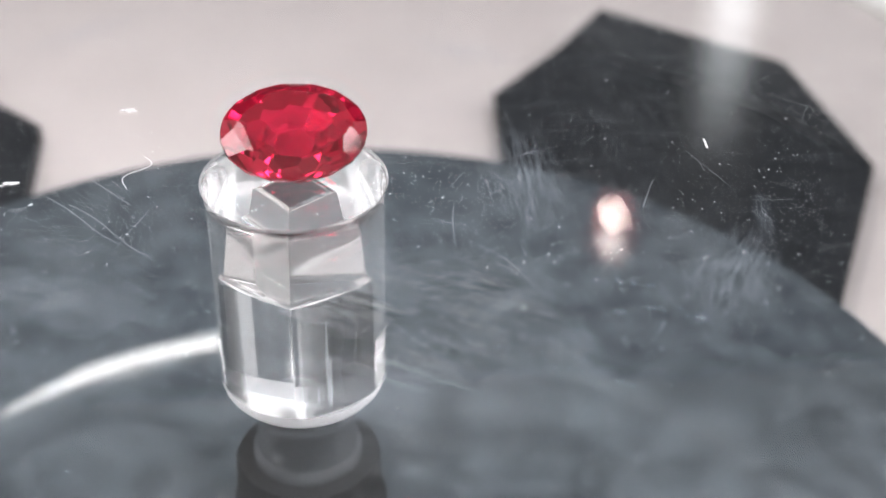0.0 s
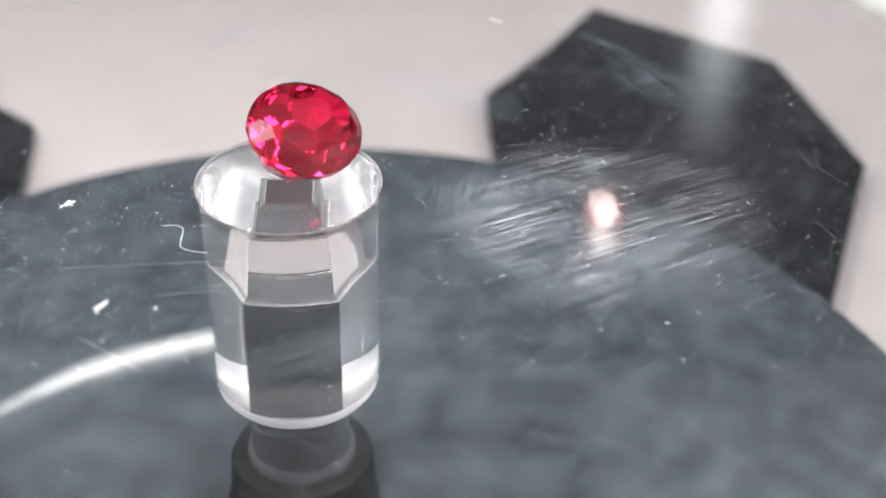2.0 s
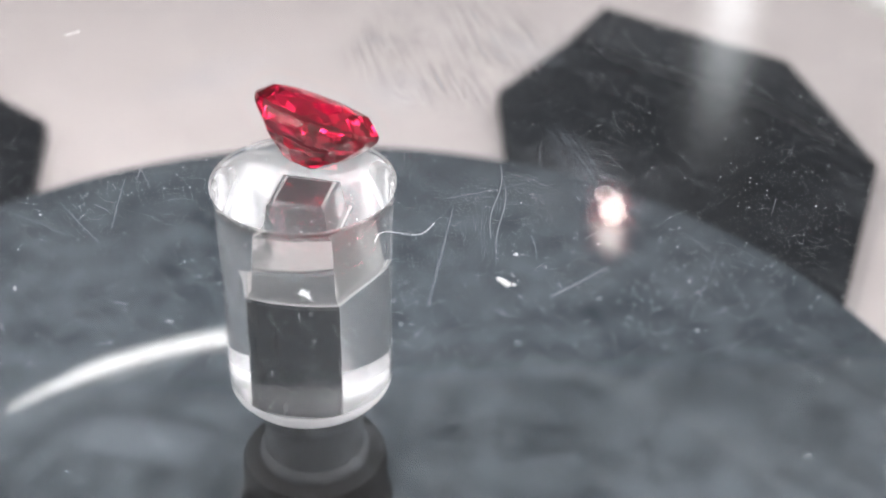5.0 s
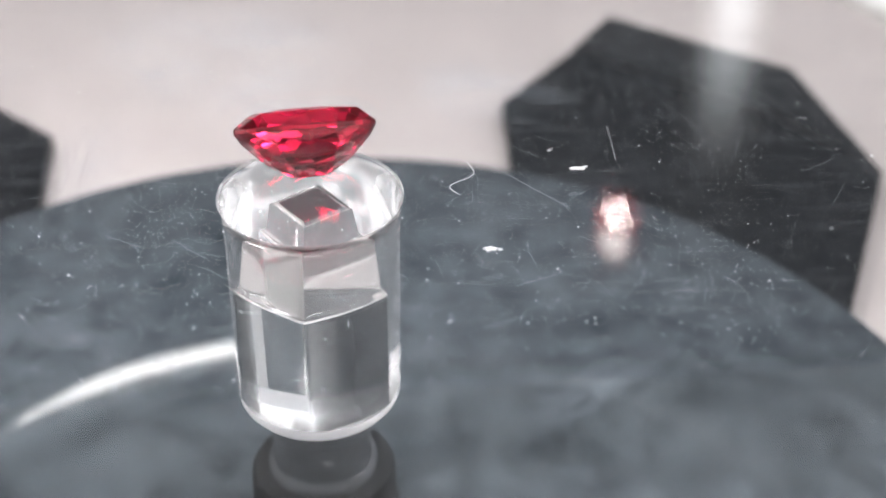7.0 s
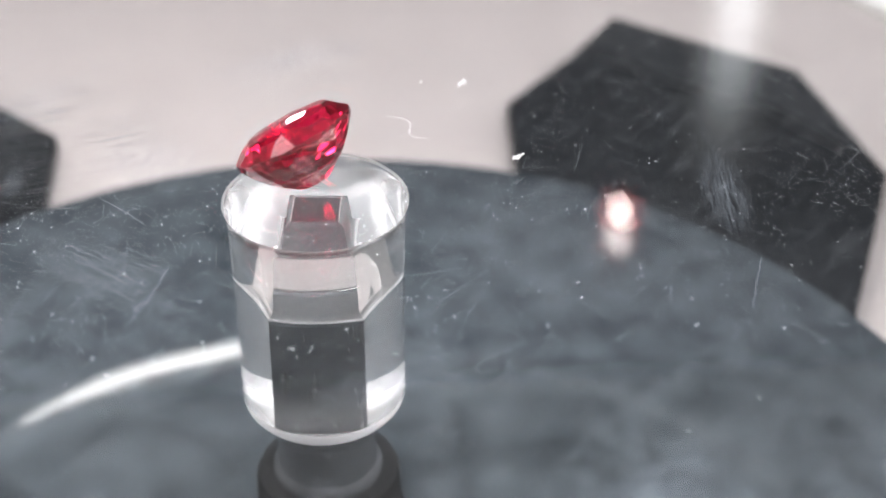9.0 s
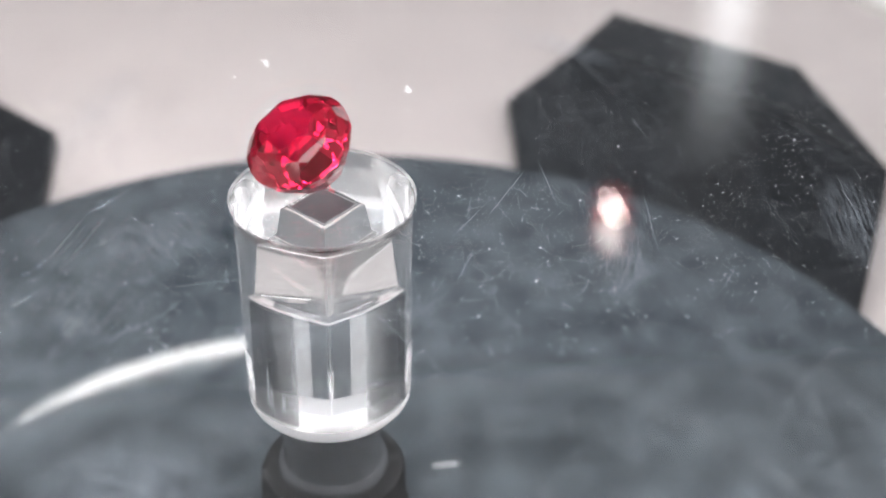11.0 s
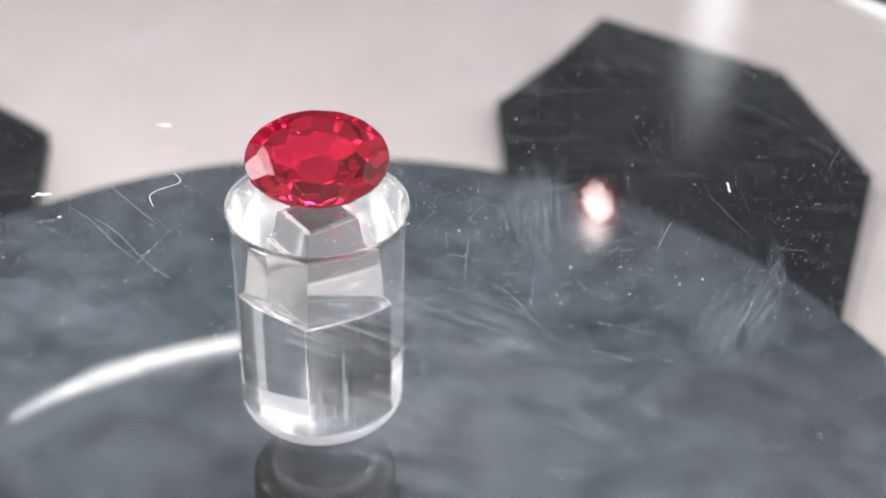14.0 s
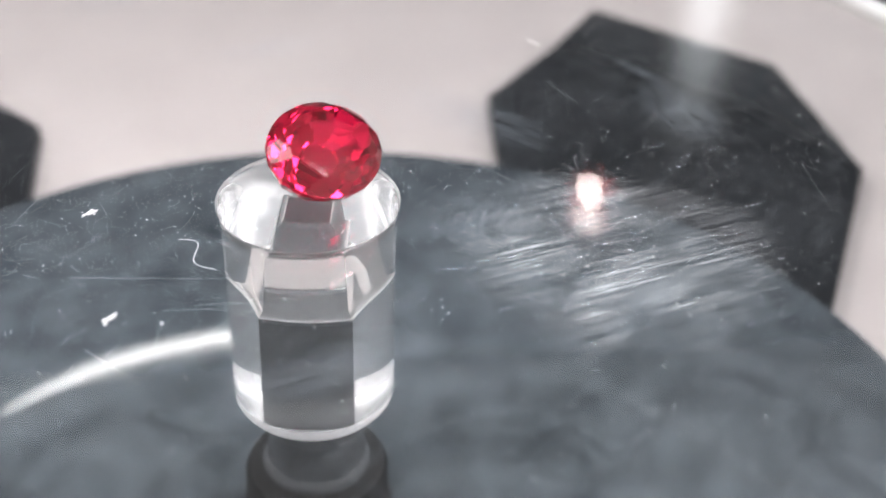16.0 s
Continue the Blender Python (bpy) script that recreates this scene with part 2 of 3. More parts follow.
def box(bm, x0, x1, y0, y1, z0, z1):
    v = [bm.verts.new((x, y, z)) for z in (z0, z1) for x, y in ((x0, y0), (x1, y0), (x1, y1), (x0, y1))]
    for f in ((3, 2, 1, 0), (4, 5, 6, 7), (0, 1, 5, 4), (1, 2, 6, 5), (2, 3, 7, 6), (3, 0, 4, 7)):
        bm.faces.new([v[i] for i in f])
    return v


def lathe(bm, profile, n=96, closed=False):
    """Turn a profile of (radius, height) round the upright axis; a radius of 0 makes a pole."""
    rings = []
    for r, z in profile:
        if r == 0:
            rings.append([bm.verts.new((0, 0, z))])
        else:
            rings.append([bm.verts.new((r * math.cos(2 * math.pi * i / n), r * math.sin(2 * math.pi * i / n), z)) for i in range(n)])
    for a, b in zip(rings, rings[1:] + (rings[:1] if closed else [])):
        for i in range(n):
            j = (i + 1) % n
            vs = [a[i % len(a)], a[j % len(a)], b[j % len(b)], b[i % len(b)]]
            vs = [v for k, v in enumerate(vs) if v not in vs[:k]]
            if len(vs) > 2:
                bm.faces.new(vs)
    return rings


def prism(bm, corners, z0, z1, inset=0.0):
    """An upright block over a polygon, its top drawn in by inset."""
    cx = sum(p[0] for p in corners) / len(corners)
    cy = sum(p[1] for p in corners) / len(corners)
    low = [bm.verts.new((x, y, z0)) for x, y in corners]
    mid = [bm.verts.new((x, y, z1 - inset)) for x, y in corners]
    top = []
    for x, y in corners:
        d = math.hypot(x - cx, y - cy)
        k = 1 - inset / d
        top.append(bm.verts.new((cx + (x - cx) * k, cy + (y - cy) * k, z1)))
    for a, b in ((low, mid), (mid, top)):
        for i in range(len(corners)):
            j = (i + 1) % len(corners)
            bm.faces.new((a[i], a[j], b[j], b[i]))
    bm.faces.new(top)
    bm.faces.new(low[::-1])


# ---- room and desk ----
def build_room():
    for name, box_ in (("floor", (-2, 2, -2, 2, -0.84, -0.76)), ("wall_north", (-2, 2, 2, 2.1, -0.76, 1.7)),
                       ("wall_south", (-2, 2, -2.1, -2, -0.76, 1.7)), ("wall_east", (2, 2.1, -2.1, 2.1, -0.76, 1.7)),
                       ("wall_west", (-2.1, -2, -2.1, 2.1, -0.76, 1.7)), ("ceiling", (-2.1, 2.1, -2.1, 2.1, 1.7, 1.78))):
        bm = bmesh.new()
        box(bm, *box_)
        tagged(link(name, bm, {"floor": DARK_DESK, "wall_north": DARK_WALL}.get(name, WHITE)), kind="structure")


def build_desk():
    desk = tagged(new("desk"), "dark desk under the beige board", "desk")
    bm = bmesh.new()
    box(bm, -0.75, 0.75, -0.4, 0.4, -0.045, -0.006)
    part("desktop", bm, DARK_DESK, desk)
    for x in (-0.7, 0.7):
        for y in (-0.35, 0.35):
            bm = bmesh.new()
            box(bm, x - 0.025, x + 0.025, y - 0.025, y + 0.025, -0.76, -0.045)
            part("leg", bm, DARK_DESK, desk)


def build_board():
    """Beige board with a white edging, turned so that one edge crosses behind the turntable."""
    board = tagged(new("display_board"), "smooth beige display board with white edging, on the desk", "board")
    board.matrix_basis = pose(0, 0, 0, 0, 0, 25.8)
    e = 0.1090
    bm = bmesh.new()
    box(bm, -0.25, e, -0.22, 0.22, -0.006, 0)
    part("panel", bm, BOARD, board)
    bm = bmesh.new()
    box(bm, e, e + 0.0036, -0.22, 0.22, -0.006, 0.0012)
    part("edging", bm, EDGE_WHITE, board, "white edging strip")


# ---- turntable ----
def build_base():
    base = tagged(new("turntable_base"), "glossy black round turntable base with a central boss", "turntable")
    bm = bmesh.new()
    R, z = 8.78 * U, TOP - 4.99 * U
    lathe(bm, [(0, z), (R - 0.05 * U, z), (R, z - 0.05 * U), (R, z - 0.14 * U), (R - 0.05 * U, z - 0.18 * U), (0, z - 0.18 * U)], 160)
    part("disc", bm, GLOSS_BLACK, base, smooth=True)
    bm = bmesh.new()
    lathe(bm, [(0, 0), (3.0 * U, 0), (3.0 * U, z - 0.18 * U), (0, z - 0.18 * U)], 64)
    part("foot", bm, GLOSS_BLACK, base)
    bm = bmesh.new()
    h = TOP - 4.22 * U
    lathe(bm, [(0, z), (0.95 * U, z), (0.90 * U, z + 0.08 * U), (0.88 * U, h - 0.10 * U), (0.85 * U, h - 0.03 * U), (0.79 * U, h), (0.0, h)], 72)
    part("collar", bm, COLLAR_BLACK, base, "black rubber collar", True)
    bm = bmesh.new()
    lathe(bm, [(0, h), (0.67 * U, h), (0.675 * U, h + 0.05 * U), (0.65 * U, h + 0.11 * U), (0.605 * U, h + 0.16 * U), (0.59 * U, h + 0.3 * U),
               (0.585 * U, TOP - 3.17 * U), (0.56 * U, TOP - 3.14 * U), (0, TOP - 3.14 * U)], 72)
    part("stub", bm, SMOKY, base, "smoky grey round stub", True).visible_shadow = False


def build_plate():
    """Clear plate with its hub: a flared round post below, with a square socket that opens downwards."""
    T = 0.36
    R = 9.3
    bm = bmesh.new()
    n = 96
    prof = [(0, 0), (2, 0), (R - 0.04, 0), (R, -0.04), (R, -T + 0.04), (R - 0.04, -T), (2.0, -T), (1.01, -T), (0.99, -T - 0.06),
            (0.972, -T - 0.18), (0.962, -T - 0.40), (0.957, -T - 0.8), (0.957, -2.88), (0.94, -3.0), (0.88, -3.08)]
    rings = lathe(bm, [(r * U, z * U) for r, z in prof], n)
    # socket
    def square(half, z):
        return [bm.verts.new((half * U * math.cos(radians(a + TURN)), half * U * math.sin(radians(a + TURN)), z * U)) for a in (0, 90, 180, 270)]
    a0 = SOCKET
    loops = [square(h, z) for h, z in a0]
    low = loops[0]
    last = rings[-1]
    q = n // 4
    for k in range(4):
        for i in range(q):
            bm.faces.new((last[k * q + i], last[(k * q + i + 1) % n], low[k] if i < q // 2 else low[(k + 1) % 4]))
        bm.faces.new((last[k * q + q // 2], low[(k + 1) % 4], low[k]))
    for a, b in zip(loops, loops[1:]):
        for k in range(4):
            bm.faces.new((a[k], a[(k + 1) % 4], b[(k + 1) % 4], b[k]))
    bm.faces.new(loops[-1])
    plate = link("rotating_plate", bm, ACRYLIC, None, True)
    plate.data.materials.append(HUB_HAZE)
    plate.data.materials.append(FROSTED)
    plate.data.materials.append(MILKY)
    plate.data.materials.append(GROUND_EDGE)
    for f in plate.data.polygons:
        c = f.center / U
        r = math.hypot(c.x, c.y)
        if r > R - 0.05:
            f.material_index = 4
        elif 0.8 < r < 1.1 and c.z < -T - 0.01:
            f.material_index = 2 if c.z > -T - 0.12 else 4 if c.z < -2.91 else 1
        elif r < 0.85 and (-1.541 < c.z < -1.519):
            f.material_index = 2
        elif r < 0.85 and c.z < -3.07:
            f.material_index = 2
        elif r < 0.6 and -1.49 < c.z < -0.65:
            f.material_index = 3
    plate.visible_shadow = False
    return tagged(plate, "clear scratched acrylic turning plate with a round hub below", "turntable plate")


TURN = -8.5   # of the square socket and its shaft, in degrees
SOCKET = [(0.61, -3.08), (0.605, -1.54), (0.57, -1.52), (0.515, -1.44), (0.455, -0.72), (0.37, -0.64)]


def build_shaft(plate):
    """Dark square shaft that fills the lower socket and stands in the base's ring."""
    bm = bmesh.new()
    z0, z1, rows = -3.09 * U, -1.57 * U, []
    for h, z in ((0.585, z0), (0.585, z1 - 0.03 * U), (0.56, z1)):
        rows.append([bm.verts.new((h * U * math.cos(radians(a + d + TURN)), h * U * math.sin(radians(a + d + TURN)), z)) for a in (0, 90, 180, 270) for d in (-0.15, 0.15)])
    for a, b in zip(rows, rows[1:]):
        for k in range(8):
            bm.faces.new((a[k], a[(k + 1) % 8], b[(k + 1) % 8], b[k]))
    bm.faces.new(rows[-1])
    bm.faces.new(rows[0][::-1])
    part("drive_shaft", bm, SHAFT, plate, "dark glossy square drive shaft")
    # thin dark sheet added under the socket's end, where the hollow only looks dark
    bm = bmesh.new()
    for h, z in ((0.350, -0.675), (0.355, -0.655)):
        rows.append([bm.verts.new((h * U * math.cos(radians(a + TURN)), h * U * math.sin(radians(a + TURN)), z * U)) for a in (0, 90, 180, 270)])
    low, high = rows[-2:]
    for k in range(4):
        bm.faces.new((low[k], low[(k + 1) % 4], high[(k + 1) % 4], high[k]))
    bm.faces.new(high)
    bm.faces.new(low[::-1])
    part("socket_shade", bm, SOCKET_SHADE, plate, "thin dark square added for the dim hollow at the socket's end")


def build_scuffs(plate):
    """Pale upright scuffs and flecks on the shaft's faces: face, share across, low and high end, half width."""
    rng = random.Random(21)
    marks = [(-53.5, 0.17, -2.96, -2.40, 0.012), (-53.5, 0.21, -3.02, -2.62, 0.008), (-53.5, 0.45, -3.03, -1.80, 0.011), (-53.5, 0.48, -3.00, -2.30, 0.017),
             (-53.5, 0.34, -2.98, -2.66, 0.010), (-53.5, 0.80, -2.2, -1.9, 0.004), (-143.5, 0.86, -2.7, -2.66, 0.02), (126.5, 0.55, -1.75, -1.62, 0.006)]
    for i in range(90):
        z = -3.04 + 1.3 * rng.random() ** 1.6
        marks.append((rng.choice((36.5, 36.5, -53.5, 126.5, -143.5)), rng.uniform(0.05, 0.95), z, z + rng.uniform(0.008, 0.07), rng.uniform(0.002, 0.009)))
    verts, faces = [], []
    for face, share, z0, z1, w in marks:
        a, r = radians(face), 0.4165
        out, along = (math.cos(a), math.sin(a)), (-math.sin(a), math.cos(a))
        k = len(verts)
        for j in range(5):
            z, e = z0 + (z1 - z0) * j / 4, w * (0.25, 0.8, 1.0, 0.7, 0.2)[j] * rng.uniform(0.7, 1.3)
            u = (2 * share - 1) * 0.41 + rng.uniform(-0.2, 0.2) * w
            for side, lift in ((-e, 0), (0, 0.0015), (e, 0)):
                verts.append(((out[0] * (r + lift) + along[0] * (u + side)) * U, (out[1] * (r + lift) + along[1] * (u + side)) * U, z * U))
        for j in range(4):
            p = k + 3 * j
            faces += [(p, p + 1, p + 4, p + 3), (p + 1, p + 2, p + 5, p + 4)]
    me = bpy.data.meshes.new("scuff_marks")
    me.from_pydata(verts, [], faces)
    me.materials.append(SCRATCH_PALE)
    ob = new("scuff_marks", me)
    ob.parent = plate
    tagged(ob, "pale scuffs and flecks on the shaft", kind="stuff")


def build_gem():
    """Oval brilliant: planes cut from a block, then stretched to an oval."""
    bm = bmesh.new()
    bmesh.ops.create_cube(bm, size=4)

    def cut(azimuth, tilt, point):
        n = Vector((math.cos(azimuth) * math.sin(tilt), math.sin(azimuth) * math.sin(tilt), math.cos(tilt)))
        r = bmesh.ops.bisect_plane(bm, geom=bm.verts[:] + bm.edges[:] + bm.faces[:], plane_co=point, plane_no=n, clear_outer=True, dist=1e-6)
        edges = [e for e in r["geom_cut"] if isinstance(e, bmesh.types.BMEdge)]
        if edges:
            bmesh.ops.edgeloop_fill(bm, edges=edges)

    def tier(count, turn, tilt, radius, z):
        for i in range(count):
            a = 2 * math.pi * (i + turn) / count
            cut(a, radians(tilt), (radius * math.cos(a), radius * math.sin(a), z))

    cut(0, 0, (0, 0, 0.30))
    tier(5, 0.15, 3.0, 0.22, 0.293)
    tier(8, 0.4, 7.5, 0.40, 0.285)
    cut(0, math.pi, (0, 0, -0.79))
    tier(32, 0.5, 90, 1.0, 0)
    tier(8, 0.3, 37, 1.0, 0.03)
    tier(8, 0.8, 43, 1.0, 0.02)
    tier(6, 0.2, 26, 0.68, 0.245)
    tier(16, 0.5, 180 - 60, 1.0, -0.03)
    tier(12, 0.5, 180 - 49, 0.92, -0.17)
    tier(10, 0.2, 180 - 37, 0.66, -0.49)
    tier(8, 0.5, 180 - 24, 0.40, -0.72)
    for v in bm.verts:
        v.co = (v.co.x * 0.755 * U, v.co.y * 0.585 * U, v.co.z * 0.68 * U)
    bm.transform(GEM_TILT)
    low = min(v.co.z for v in bm.verts)
    bm.transform(Matrix.Translation((0, GEM_SHIFT * U, -low + 0.00002)))
    gem = link("gemstone", bm, RUBY)
    return tagged(gem, "faceted oval red gemstone leaning on the clear plate", "gemstone")


GEM_TILT = pose(0, 0, 0, 29, 0, 0)
GEM_SHIFT = -0.24


def build_blocks():
    right = [(3.67, 10.96), (5.43, 13.11), (8.76, 10.10), (10.16, 7.69), (8.17, 3.66), (5.2, 3.6), (3.4, 6.4)]
    left = [(-4.9, 10.26), (-4.77, 7.67), (-5.6, 4.2), (-9.0, 4.0), (-11.2, 8.2), (-10.6, 12.6), (-7.2, 12.6)]
    top = TOP - 5.2 * U
    for corners in (right, left):
        bm = bmesh.new()
        prism(bm, [(x * U, y * U) for x, y in corners], 0, top, 0.04 * U)
        if corners is right:
            # raised back rib, sloping down to the flat top
            ridge = [(6.30, 13.74, 0.45), (9.43, 11.01, 0.45)]
            foot = [(5.43, 13.11), (6.36, 13.9), (9.52, 11.15), (10.16, 7.69), (8.76, 10.10)]
            lo = [bm.verts.new((x * U, y * U, 0)) for x, y in foot]
            f0, f4, f3 = (bm.verts.new((foot[i][0] * U, foot[i][1] * U, top + 0.00004)) for i in (0, 4, 3))
            r0, r1 = (bm.verts.new((x * U, y * U, top + z * U)) for x, y, z in ridge)
            for vs in ((f0, r0, r1, f4), (f4, r1, f3), (lo[0], lo[1], r0, f0), (lo[1], lo[2], r1, r0), (lo[2], lo[3], f3, r1)):
                bm.faces.new(vs)
        bm.transform(Matrix.Translation((0.04 * U, 0.09 * U, 0)))
        tagged(link("black_block", bm, BLOCK_BLACK), "low black many-sided block standing on the beige board", "block", "black blocks")


def build_lamps():
    lamp = tagged(new("strip_lamp"), "tall narrow white strip lamp on the dark wall", "lamp")
    bm = bmesh.new()
    box(bm, -0.09, 0.09, 0.0, 0.013, 0.55, 1.5)
    part("housing", bm, DARK_WALL, lamp)
    bm = bmesh.new()
    box(bm, -0.085, 0.085, -0.016, -0.0005, 0.56, 1.45)
    part("diffuser", bm, TUBE, lamp, "glowing white diffuser")
    lamp.location = (0.69, 1.985, 0)
    hang = tagged(new("pendant_lamp"), "small bright bulb in a red pendant shade", "lamp")
    hang.location = (0.513, 1.930, 1.277)
    bm = bmesh.new()
    bmesh.ops.create_uvsphere(bm, u_segments=24, v_segments=16, radius=0.0062, matrix=pose(0, 0, 0, 0, 22, 0) @ Matrix.Diagonal((1, 1, 4.5, 1)))
    part("bulb", bm, BULB, hang, "glowing white bulb", True)
    bm = bmesh.new()
    lathe(bm, [(0, 0.0), (0.017, -0.002), (0.033, -0.008), (0.034, -0.007), (0.015, 0.004), (0, 0.006)], 48)
    bm.transform(look((0, 0, 0), (-0.26, -0.97, -0.6)) @ Matrix.Translation((0, 0, 0.018)))
    part("shade", bm, RED_SHADE, hang, "red shade", True)
    bm = bmesh.new()
    lathe(bm, [(0, 0.018), (0.005, 0.019), (0.006, 0.04), (0.0024, 0.046), (0.0024, 0.423), (0, 0.423)], 16)
    part("cord", bm, COLLAR_BLACK, hang)


def build_rim_glow():
    """An added glowing strip for the plate's bright far rim mirrored in the disc, held level behind the plate by an
    arm from a stand on the desk.
    """
    lamp = tagged(new("rim_glow"), "added glowing curve for the plate rim's bright reflection, on a slim stand", "lamp")
    bm = bmesh.new()
    rows = []
    for i in range(25):
        a = radians(95 + 33 * i / 24)
        k = 0.29 * min(1, 0.08 + 0.11 * (24 - i))
        rows.append([bm.verts.new(at(r * math.cos(a), r * math.sin(a), -0.18 + z)) for r, z in ((9.42, -k), (9.42, k), (9.6, k), (9.6, -k))])
    for p, q in zip(rows, rows[1:]):
        for j in range(4):
            bm.faces.new((p[j], p[(j + 1) % 4], q[(j + 1) % 4], q[j]))
    bm.faces.new(rows[0])
    bm.faces.new(rows[-1][::-1])
    part("glow_strip", bm, RIM_GLOW, lamp, "added glowing strip for the mirrored bright plate rim")
    # arm and stand are made up too, only to carry the added strip
    bm = bmesh.new()
    e = at(9.5 * math.cos(radians(128)), 9.5 * math.sin(radians(128)), -0.18)
    f = at(-16, 13, -0.18)
    side = (f - e).normalized().cross(Vector((0, 0, 1))) * 0.0012
    up = Vector((0, 0, 0.0012))
    ends = [[bm.verts.new(p + s * side + u * up) for s, u in ((-1, -1), (1, -1), (1, 1), (-1, 1))] for p in (e, f)]
    for j in range(4):
        bm.faces.new((ends[0][j], ends[0][(j + 1) % 4], ends[1][(j + 1) % 4], ends[1][j]))
    bm.faces.new(ends[0][::-1])
    bm.faces.new(ends[1])
    part("arm", bm, COLLAR_BLACK, lamp)
    bm = bmesh.new()
    lathe(bm, [(0, 0), (0.014, 0), (0.014, 0.003), (0.003, 0.005), (0.003, f.z + 0.002), (0, f.z + 0.002)], 32)
    bm.transform(Matrix.Translation((f.x, f.y, 0)))
    part("stand", bm, COLLAR_BLACK, lamp, "", True)


def build_dust(plate):
    rng = random.Random(4)
    verts, faces = [], []
    for i in range(30000):
        r, a = 9.2 * math.sqrt(rng.random()), rng.random() * 6.2832
        if r < 0.75 and rng.random() < 0.8:
            continue
        s = U * 0.0031 * math.exp(rng.gauss(0, 0.42))
        x, y = r * U * math.cos(a), r * U * math.sin(a)
        k = len(verts)
        for c, d in ((1, 0), (0, 1), (-1, 0), (0, -1)):
            verts.append((x + s * c * rng.uniform(0.6, 1.6), y + s * d * rng.uniform(0.6, 1.6), 0.000012))
        verts.append((x, y, s * 0.9))
        faces += [(k + j, k + (j + 1) % 4, k + 4) for j in range(4)]
    me = bpy.data.meshes.new("dust")
    me.from_pydata(verts, [], faces)
    me.materials.append(DUST)
    ob = new("dust", me)
    ob.parent = plate
    tagged(ob, "scattered pale dust specks", kind="stuff")
    bm = bmesh.new()
    lathe(bm, [(0, 0.00001), (1.2 * U, 0.00001), (9.25 * U, 0.00001)], 96)
    film = part("dust_film", bm, FILM, plate, "thin hazy dust film")
    film.visible_shadow = False


def build_sheen_patches(plate):
    """Rubbed patches with painted-in sheen on the plate: polar place, length, width and turn."""
    for r, a, wide, deep, turn in ((1.94, 5.07, 0.55, 0.75, 0.1), (3.08, 3.96, 1.3, 0.35, 0.3), (3.25, 5.34, 0.4, 0.14, 0.1), (4.75, 5.79, 0.9, 0.5, 0.0),
                                   (4.93, 6.0, 0.6, 0.12, 0.1), (3.92, 4.85, 0.7, 0.4, 0.0), (2.48, 6.1, 1.2, 0.5, 0.2), (5.6, 1.2, 1.0, 0.4, 0.1),
                                   (3.4, 0.9, 0.8, 0.3, 0.2), (4.4, 2.2, 1.0, 0.3, 0.0)):
        bm = bmesh.new()
        lathe(bm, [(0, 0), (0.5 * U, 0), (1.0 * U, 0)], 24)
        ob = part("sheen_patch", bm, SHEEN_PATCH, plate, "rubbed patch with its pale sheen painted in")
        ob.matrix_basis = pose(r * math.cos(a) * U, r * math.sin(a) * U, 0.000018, 0, 0, math.degrees(a) + 90 + math.degrees(turn)) @ Matrix.Diagonal((wide, deep, 1, 1))
        ob.visible_shadow = False


def build_brushed(plate):
    """Patches of parallel rubbing marks: polar place and heading on the plate."""
    for r, a, heading, size in ((3.45, 288, -28, 1.0), (3.1, 224, 12, 0.6)):
        bm = bmesh.new()
        lathe(bm, [(0, 0), (1.0 * U, 0), (1.9 * U, 0)], 32)
        ob = part("rubbed_area", bm, BRUSHED if size == 1.0 else BRUSHED_FAINT, plate, "faint patch of parallel rubbing marks")
        ob.matrix_basis = pose(r * math.cos(radians(a)) * U, r * math.sin(radians(a)) * U, 0.000015, 0, 0, heading) @ Matrix.Diagonal((size, size, 1, 1))
        ob.visible_shadow = False


def ribbon(verts, faces, pts, w):
    """A thin raised line through points on the plate."""
    k = len(verts)
    for i, (x, y) in enumerate(pts):
        x0, y0 = pts[max(i - 1, 0)]
        x1, y1 = pts[min(i + 1, len(pts) - 1)]
        d = math.hypot(x1 - x0, y1 - y0) or 1
        e = w * (0.35 if i in (0, len(pts) - 1) else 1)
        nx, ny = -(y1 - y0) / d * e, (x1 - x0) / d * e
        verts += [((x + nx) * U, (y + ny) * U, 0.000014), (x * U, y * U, 0.000014 + e * U * 0.7), ((x - nx) * U, (y - ny) * U, 0.000014)]
    for i in range(len(pts) - 1):
        a = k + 3 * i
        faces += [(a, a + 1, a + 4, a + 3), (a + 1, a + 2, a + 5, a + 4)]


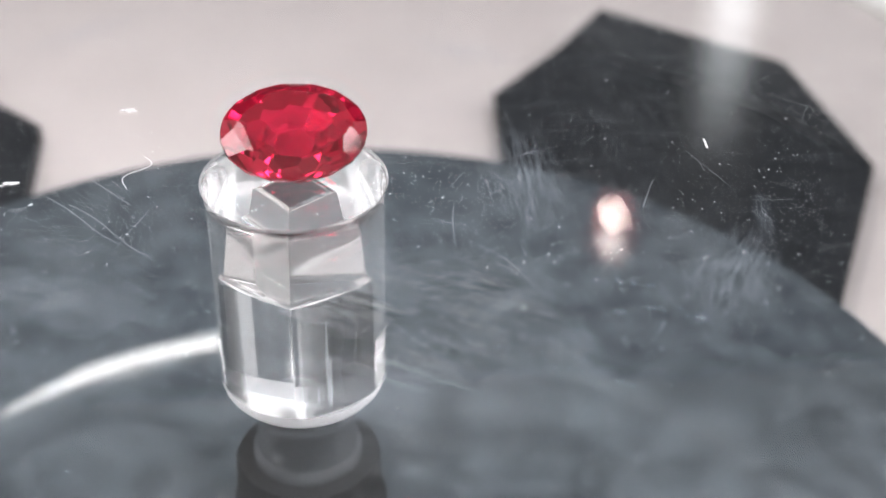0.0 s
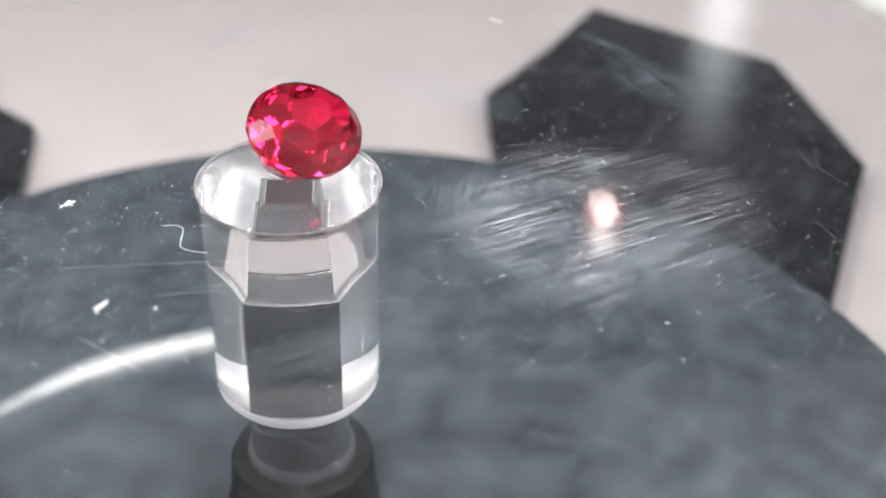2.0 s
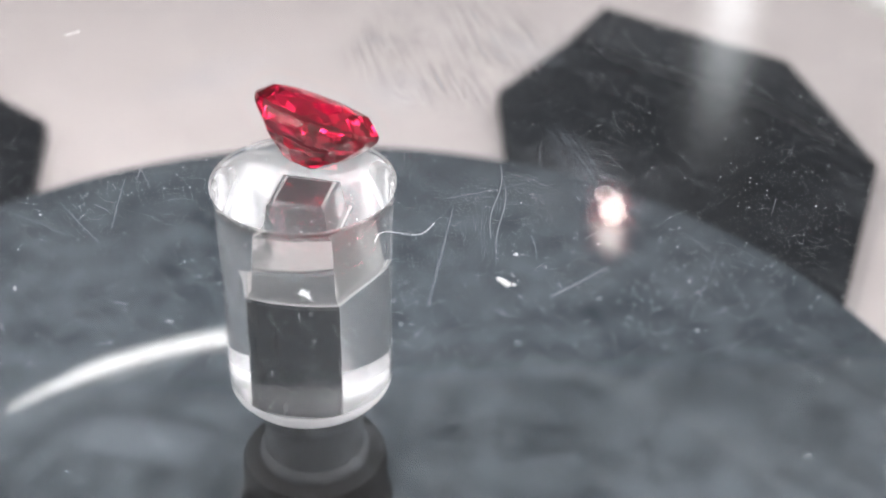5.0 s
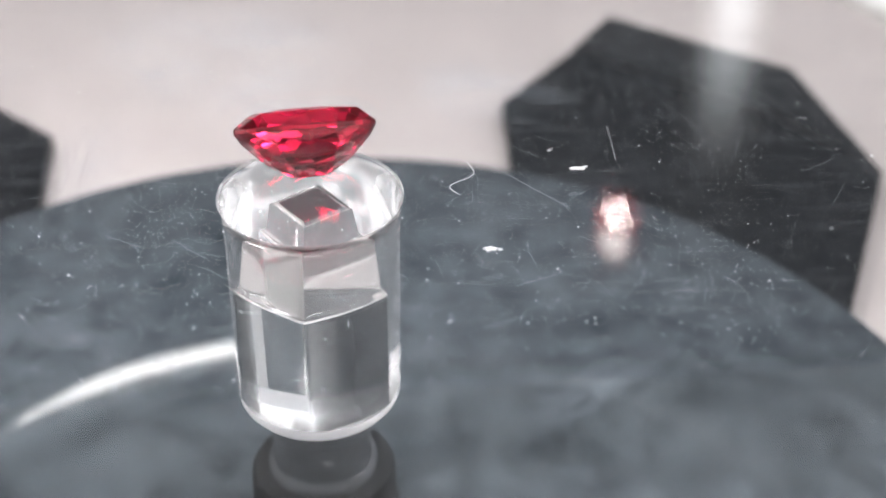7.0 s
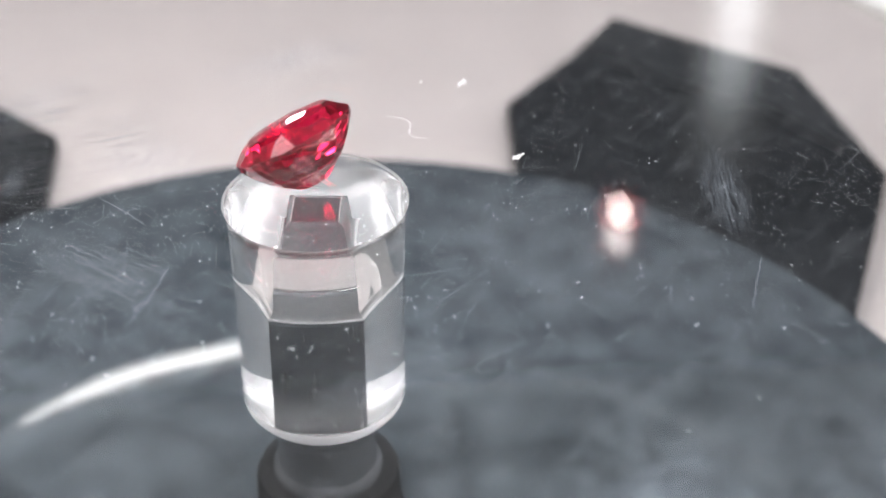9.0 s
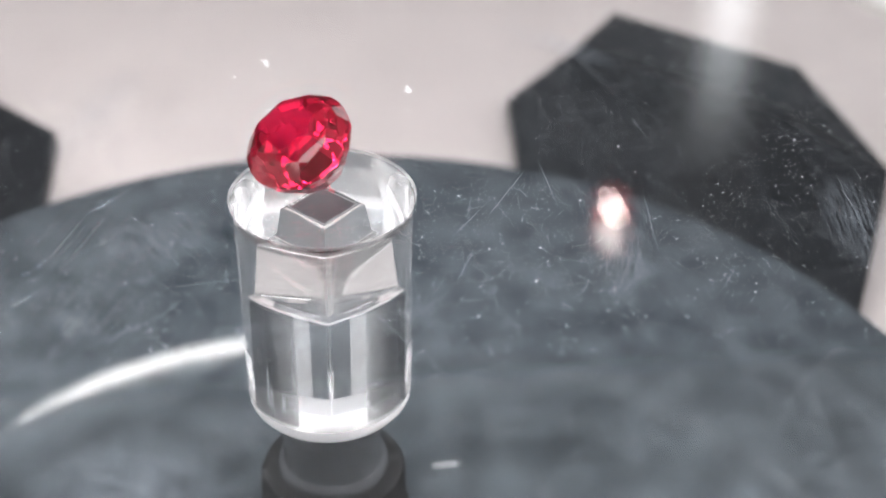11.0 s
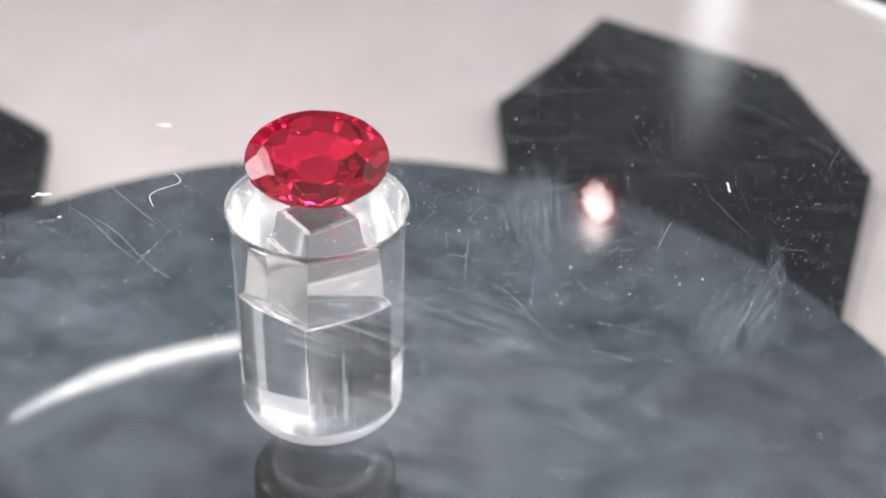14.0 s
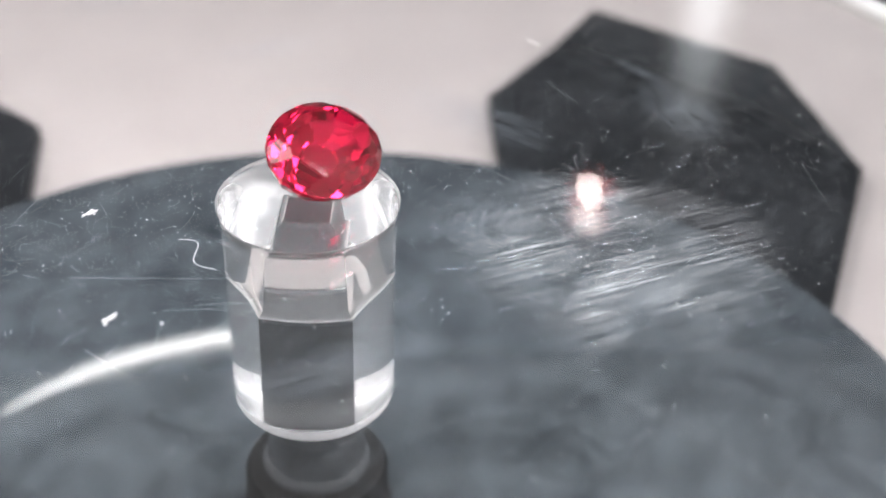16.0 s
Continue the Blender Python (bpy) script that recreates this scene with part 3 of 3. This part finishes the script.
def build_scratches(plate):
    rng = random.Random(11)
    verts, faces = [], []
    for i in range(330):
        r, a = 9.0 * math.sqrt(rng.random()), rng.random() * 6.2832
        if r < 1.2:
            continue
        x, y = r * math.cos(a), r * math.sin(a)
        h = a + math.pi / 2 + rng.gauss(0, 0.5) if rng.random() < 0.6 else rng.random() * 6.28
        length, bend = 0.12 + 0.5 * rng.random() ** 3 * 2.5, rng.gauss(0, 0.15)
        pts = []
        for j in range(6):
            pts.append((x, y))
            x, y, h = x + math.cos(h) * length / 5, y + math.sin(h) * length / 5, h + bend / 5
        ribbon(verts, faces, pts, rng.uniform(0.0005, 0.0013))
    me = bpy.data.meshes.new("scratch_pattern")
    me.from_pydata(verts, [], faces)
    me.materials.append(SCRATCH)
    ob = new("scratch_pattern", me)
    ob.parent = plate
    tagged(ob, "fine pale scratches", kind="stuff")
    # rubbed patch: dense fine grooves, mostly one way
    verts, faces = [], []
    for i in range(120):
        r, a = 3.4 + rng.gauss(0, 0.7), radians(291) + rng.gauss(0, 0.27)
        x, y = r * math.cos(a), r * math.sin(a)
        h = radians(-30) + rng.gauss(0, 0.16)
        length, bend = 0.10 + 0.7 * rng.random() ** 2, rng.gauss(0, 0.12)
        pts = []
        for j in range(5):
            pts.append((x, y))
            x, y, h = x + math.cos(h) * length / 4, y + math.sin(h) * length / 4, h + bend / 4
        ribbon(verts, faces, pts, rng.uniform(0.0005, 0.0012))
    me = bpy.data.meshes.new("rubbed_patch")
    me.from_pydata(verts, [], faces)
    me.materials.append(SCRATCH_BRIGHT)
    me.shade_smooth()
    ob = new("rubbed_patch", me)
    ob.parent = plate
    tagged(ob, "dense patch of fine shiny scratches", kind="stuff")
    # single marks that stand out: polar place, heading, length, bend, width
    for name, r0, a0, r1, a1, bow, w in (("fibre", 4.53, 0.018, 4.54, 0.064, 0.004, 0.011), ("scratch", 2.44, 5.538, 3.70, 5.460, 0.05, 0.0022),
                                         ("scratch", 2.56, 3.315, 2.18, 3.840, 0.02, 0.003), ("scratch", 1.77, 3.542, 2.81, 2.912, 0.0, 0.003),
                                         ("scratch", 3.38, 3.245, 3.57, 3.466, 0.0, 0.0045), ("scratch", 2.35, 3.404, 2.13, 4.030, 0.03, 0.003),
                                         ("scratch", 3.81, 6.139, 3.71, 5.988, 0.0, 0.003), ("fibre", 1.63, 2.94, 1.76, 3.35, 0.10, 0.0035)):
        verts, faces, pts = [], [], []
        p0, p1 = Vector((r0 * math.cos(a0), r0 * math.sin(a0))), Vector((r1 * math.cos(a1), r1 * math.sin(a1)))
        across = Vector((p0.y - p1.y, p1.x - p0.x)).normalized()
        for j in range(33):
            k = j / 32
            wob = 0.03 * math.sin(k * 9) if bow > 0.09 else 0
            pts.append(tuple(p0.lerp(p1, k) + across * (bow * math.sin(k * 6.283) + wob)))
        ribbon(verts, faces, pts, w if name == "fibre" else w * 0.6)
        me = bpy.data.meshes.new(name)
        me.from_pydata(verts, [], faces)
        me.materials.append((FLUFF if name == "fibre" else SCRATCH_PALE))
        ob = new(name, me)
        ob.parent = plate
    # crumbs of fluff
    for r, a, size in ((2.92, 3.20, 0.095), (2.72, 3.36, 0.03), (2.3, 2.505, 0.08)):
        bm = bmesh.new()
        for j in range(16):
            s = size * U * rng.uniform(0.12, 0.28)
            m = pose(r * math.cos(a) * U + rng.gauss(0, 0.45) * size * U, r * math.sin(a) * U + rng.gauss(0, 0.22) * size * U, s * 0.55)
            bmesh.ops.create_icosphere(bm, subdivisions=1, radius=s, matrix=m @ Matrix.Diagonal((1.4, 0.8, 0.5, 1)))
        part("fluff", bm, FLUFF, plate, "white crumb of fluff")


def motions():
    rows = [(t, pose(0, 0, TOP - 0.05 * U, 0, 0, SPIN * t)) for t in range(17)]
    walk(plate, rows)
    walk(gem, [(t, pose(0, 0, TOP - 0.05 * U, 0, 0, SPIN * (t + 0.3))) for t in range(17)])


build_room()
build_desk()
build_board()
build_base()
build_blocks()
build_lamps()
build_rim_glow()
plate = build_plate()
build_shaft(plate)
build_scuffs(plate)
build_dust(plate)
build_sheen_patches(plate)
build_brushed(plate)
build_scratches(plate)
gem = build_gem()
motions()
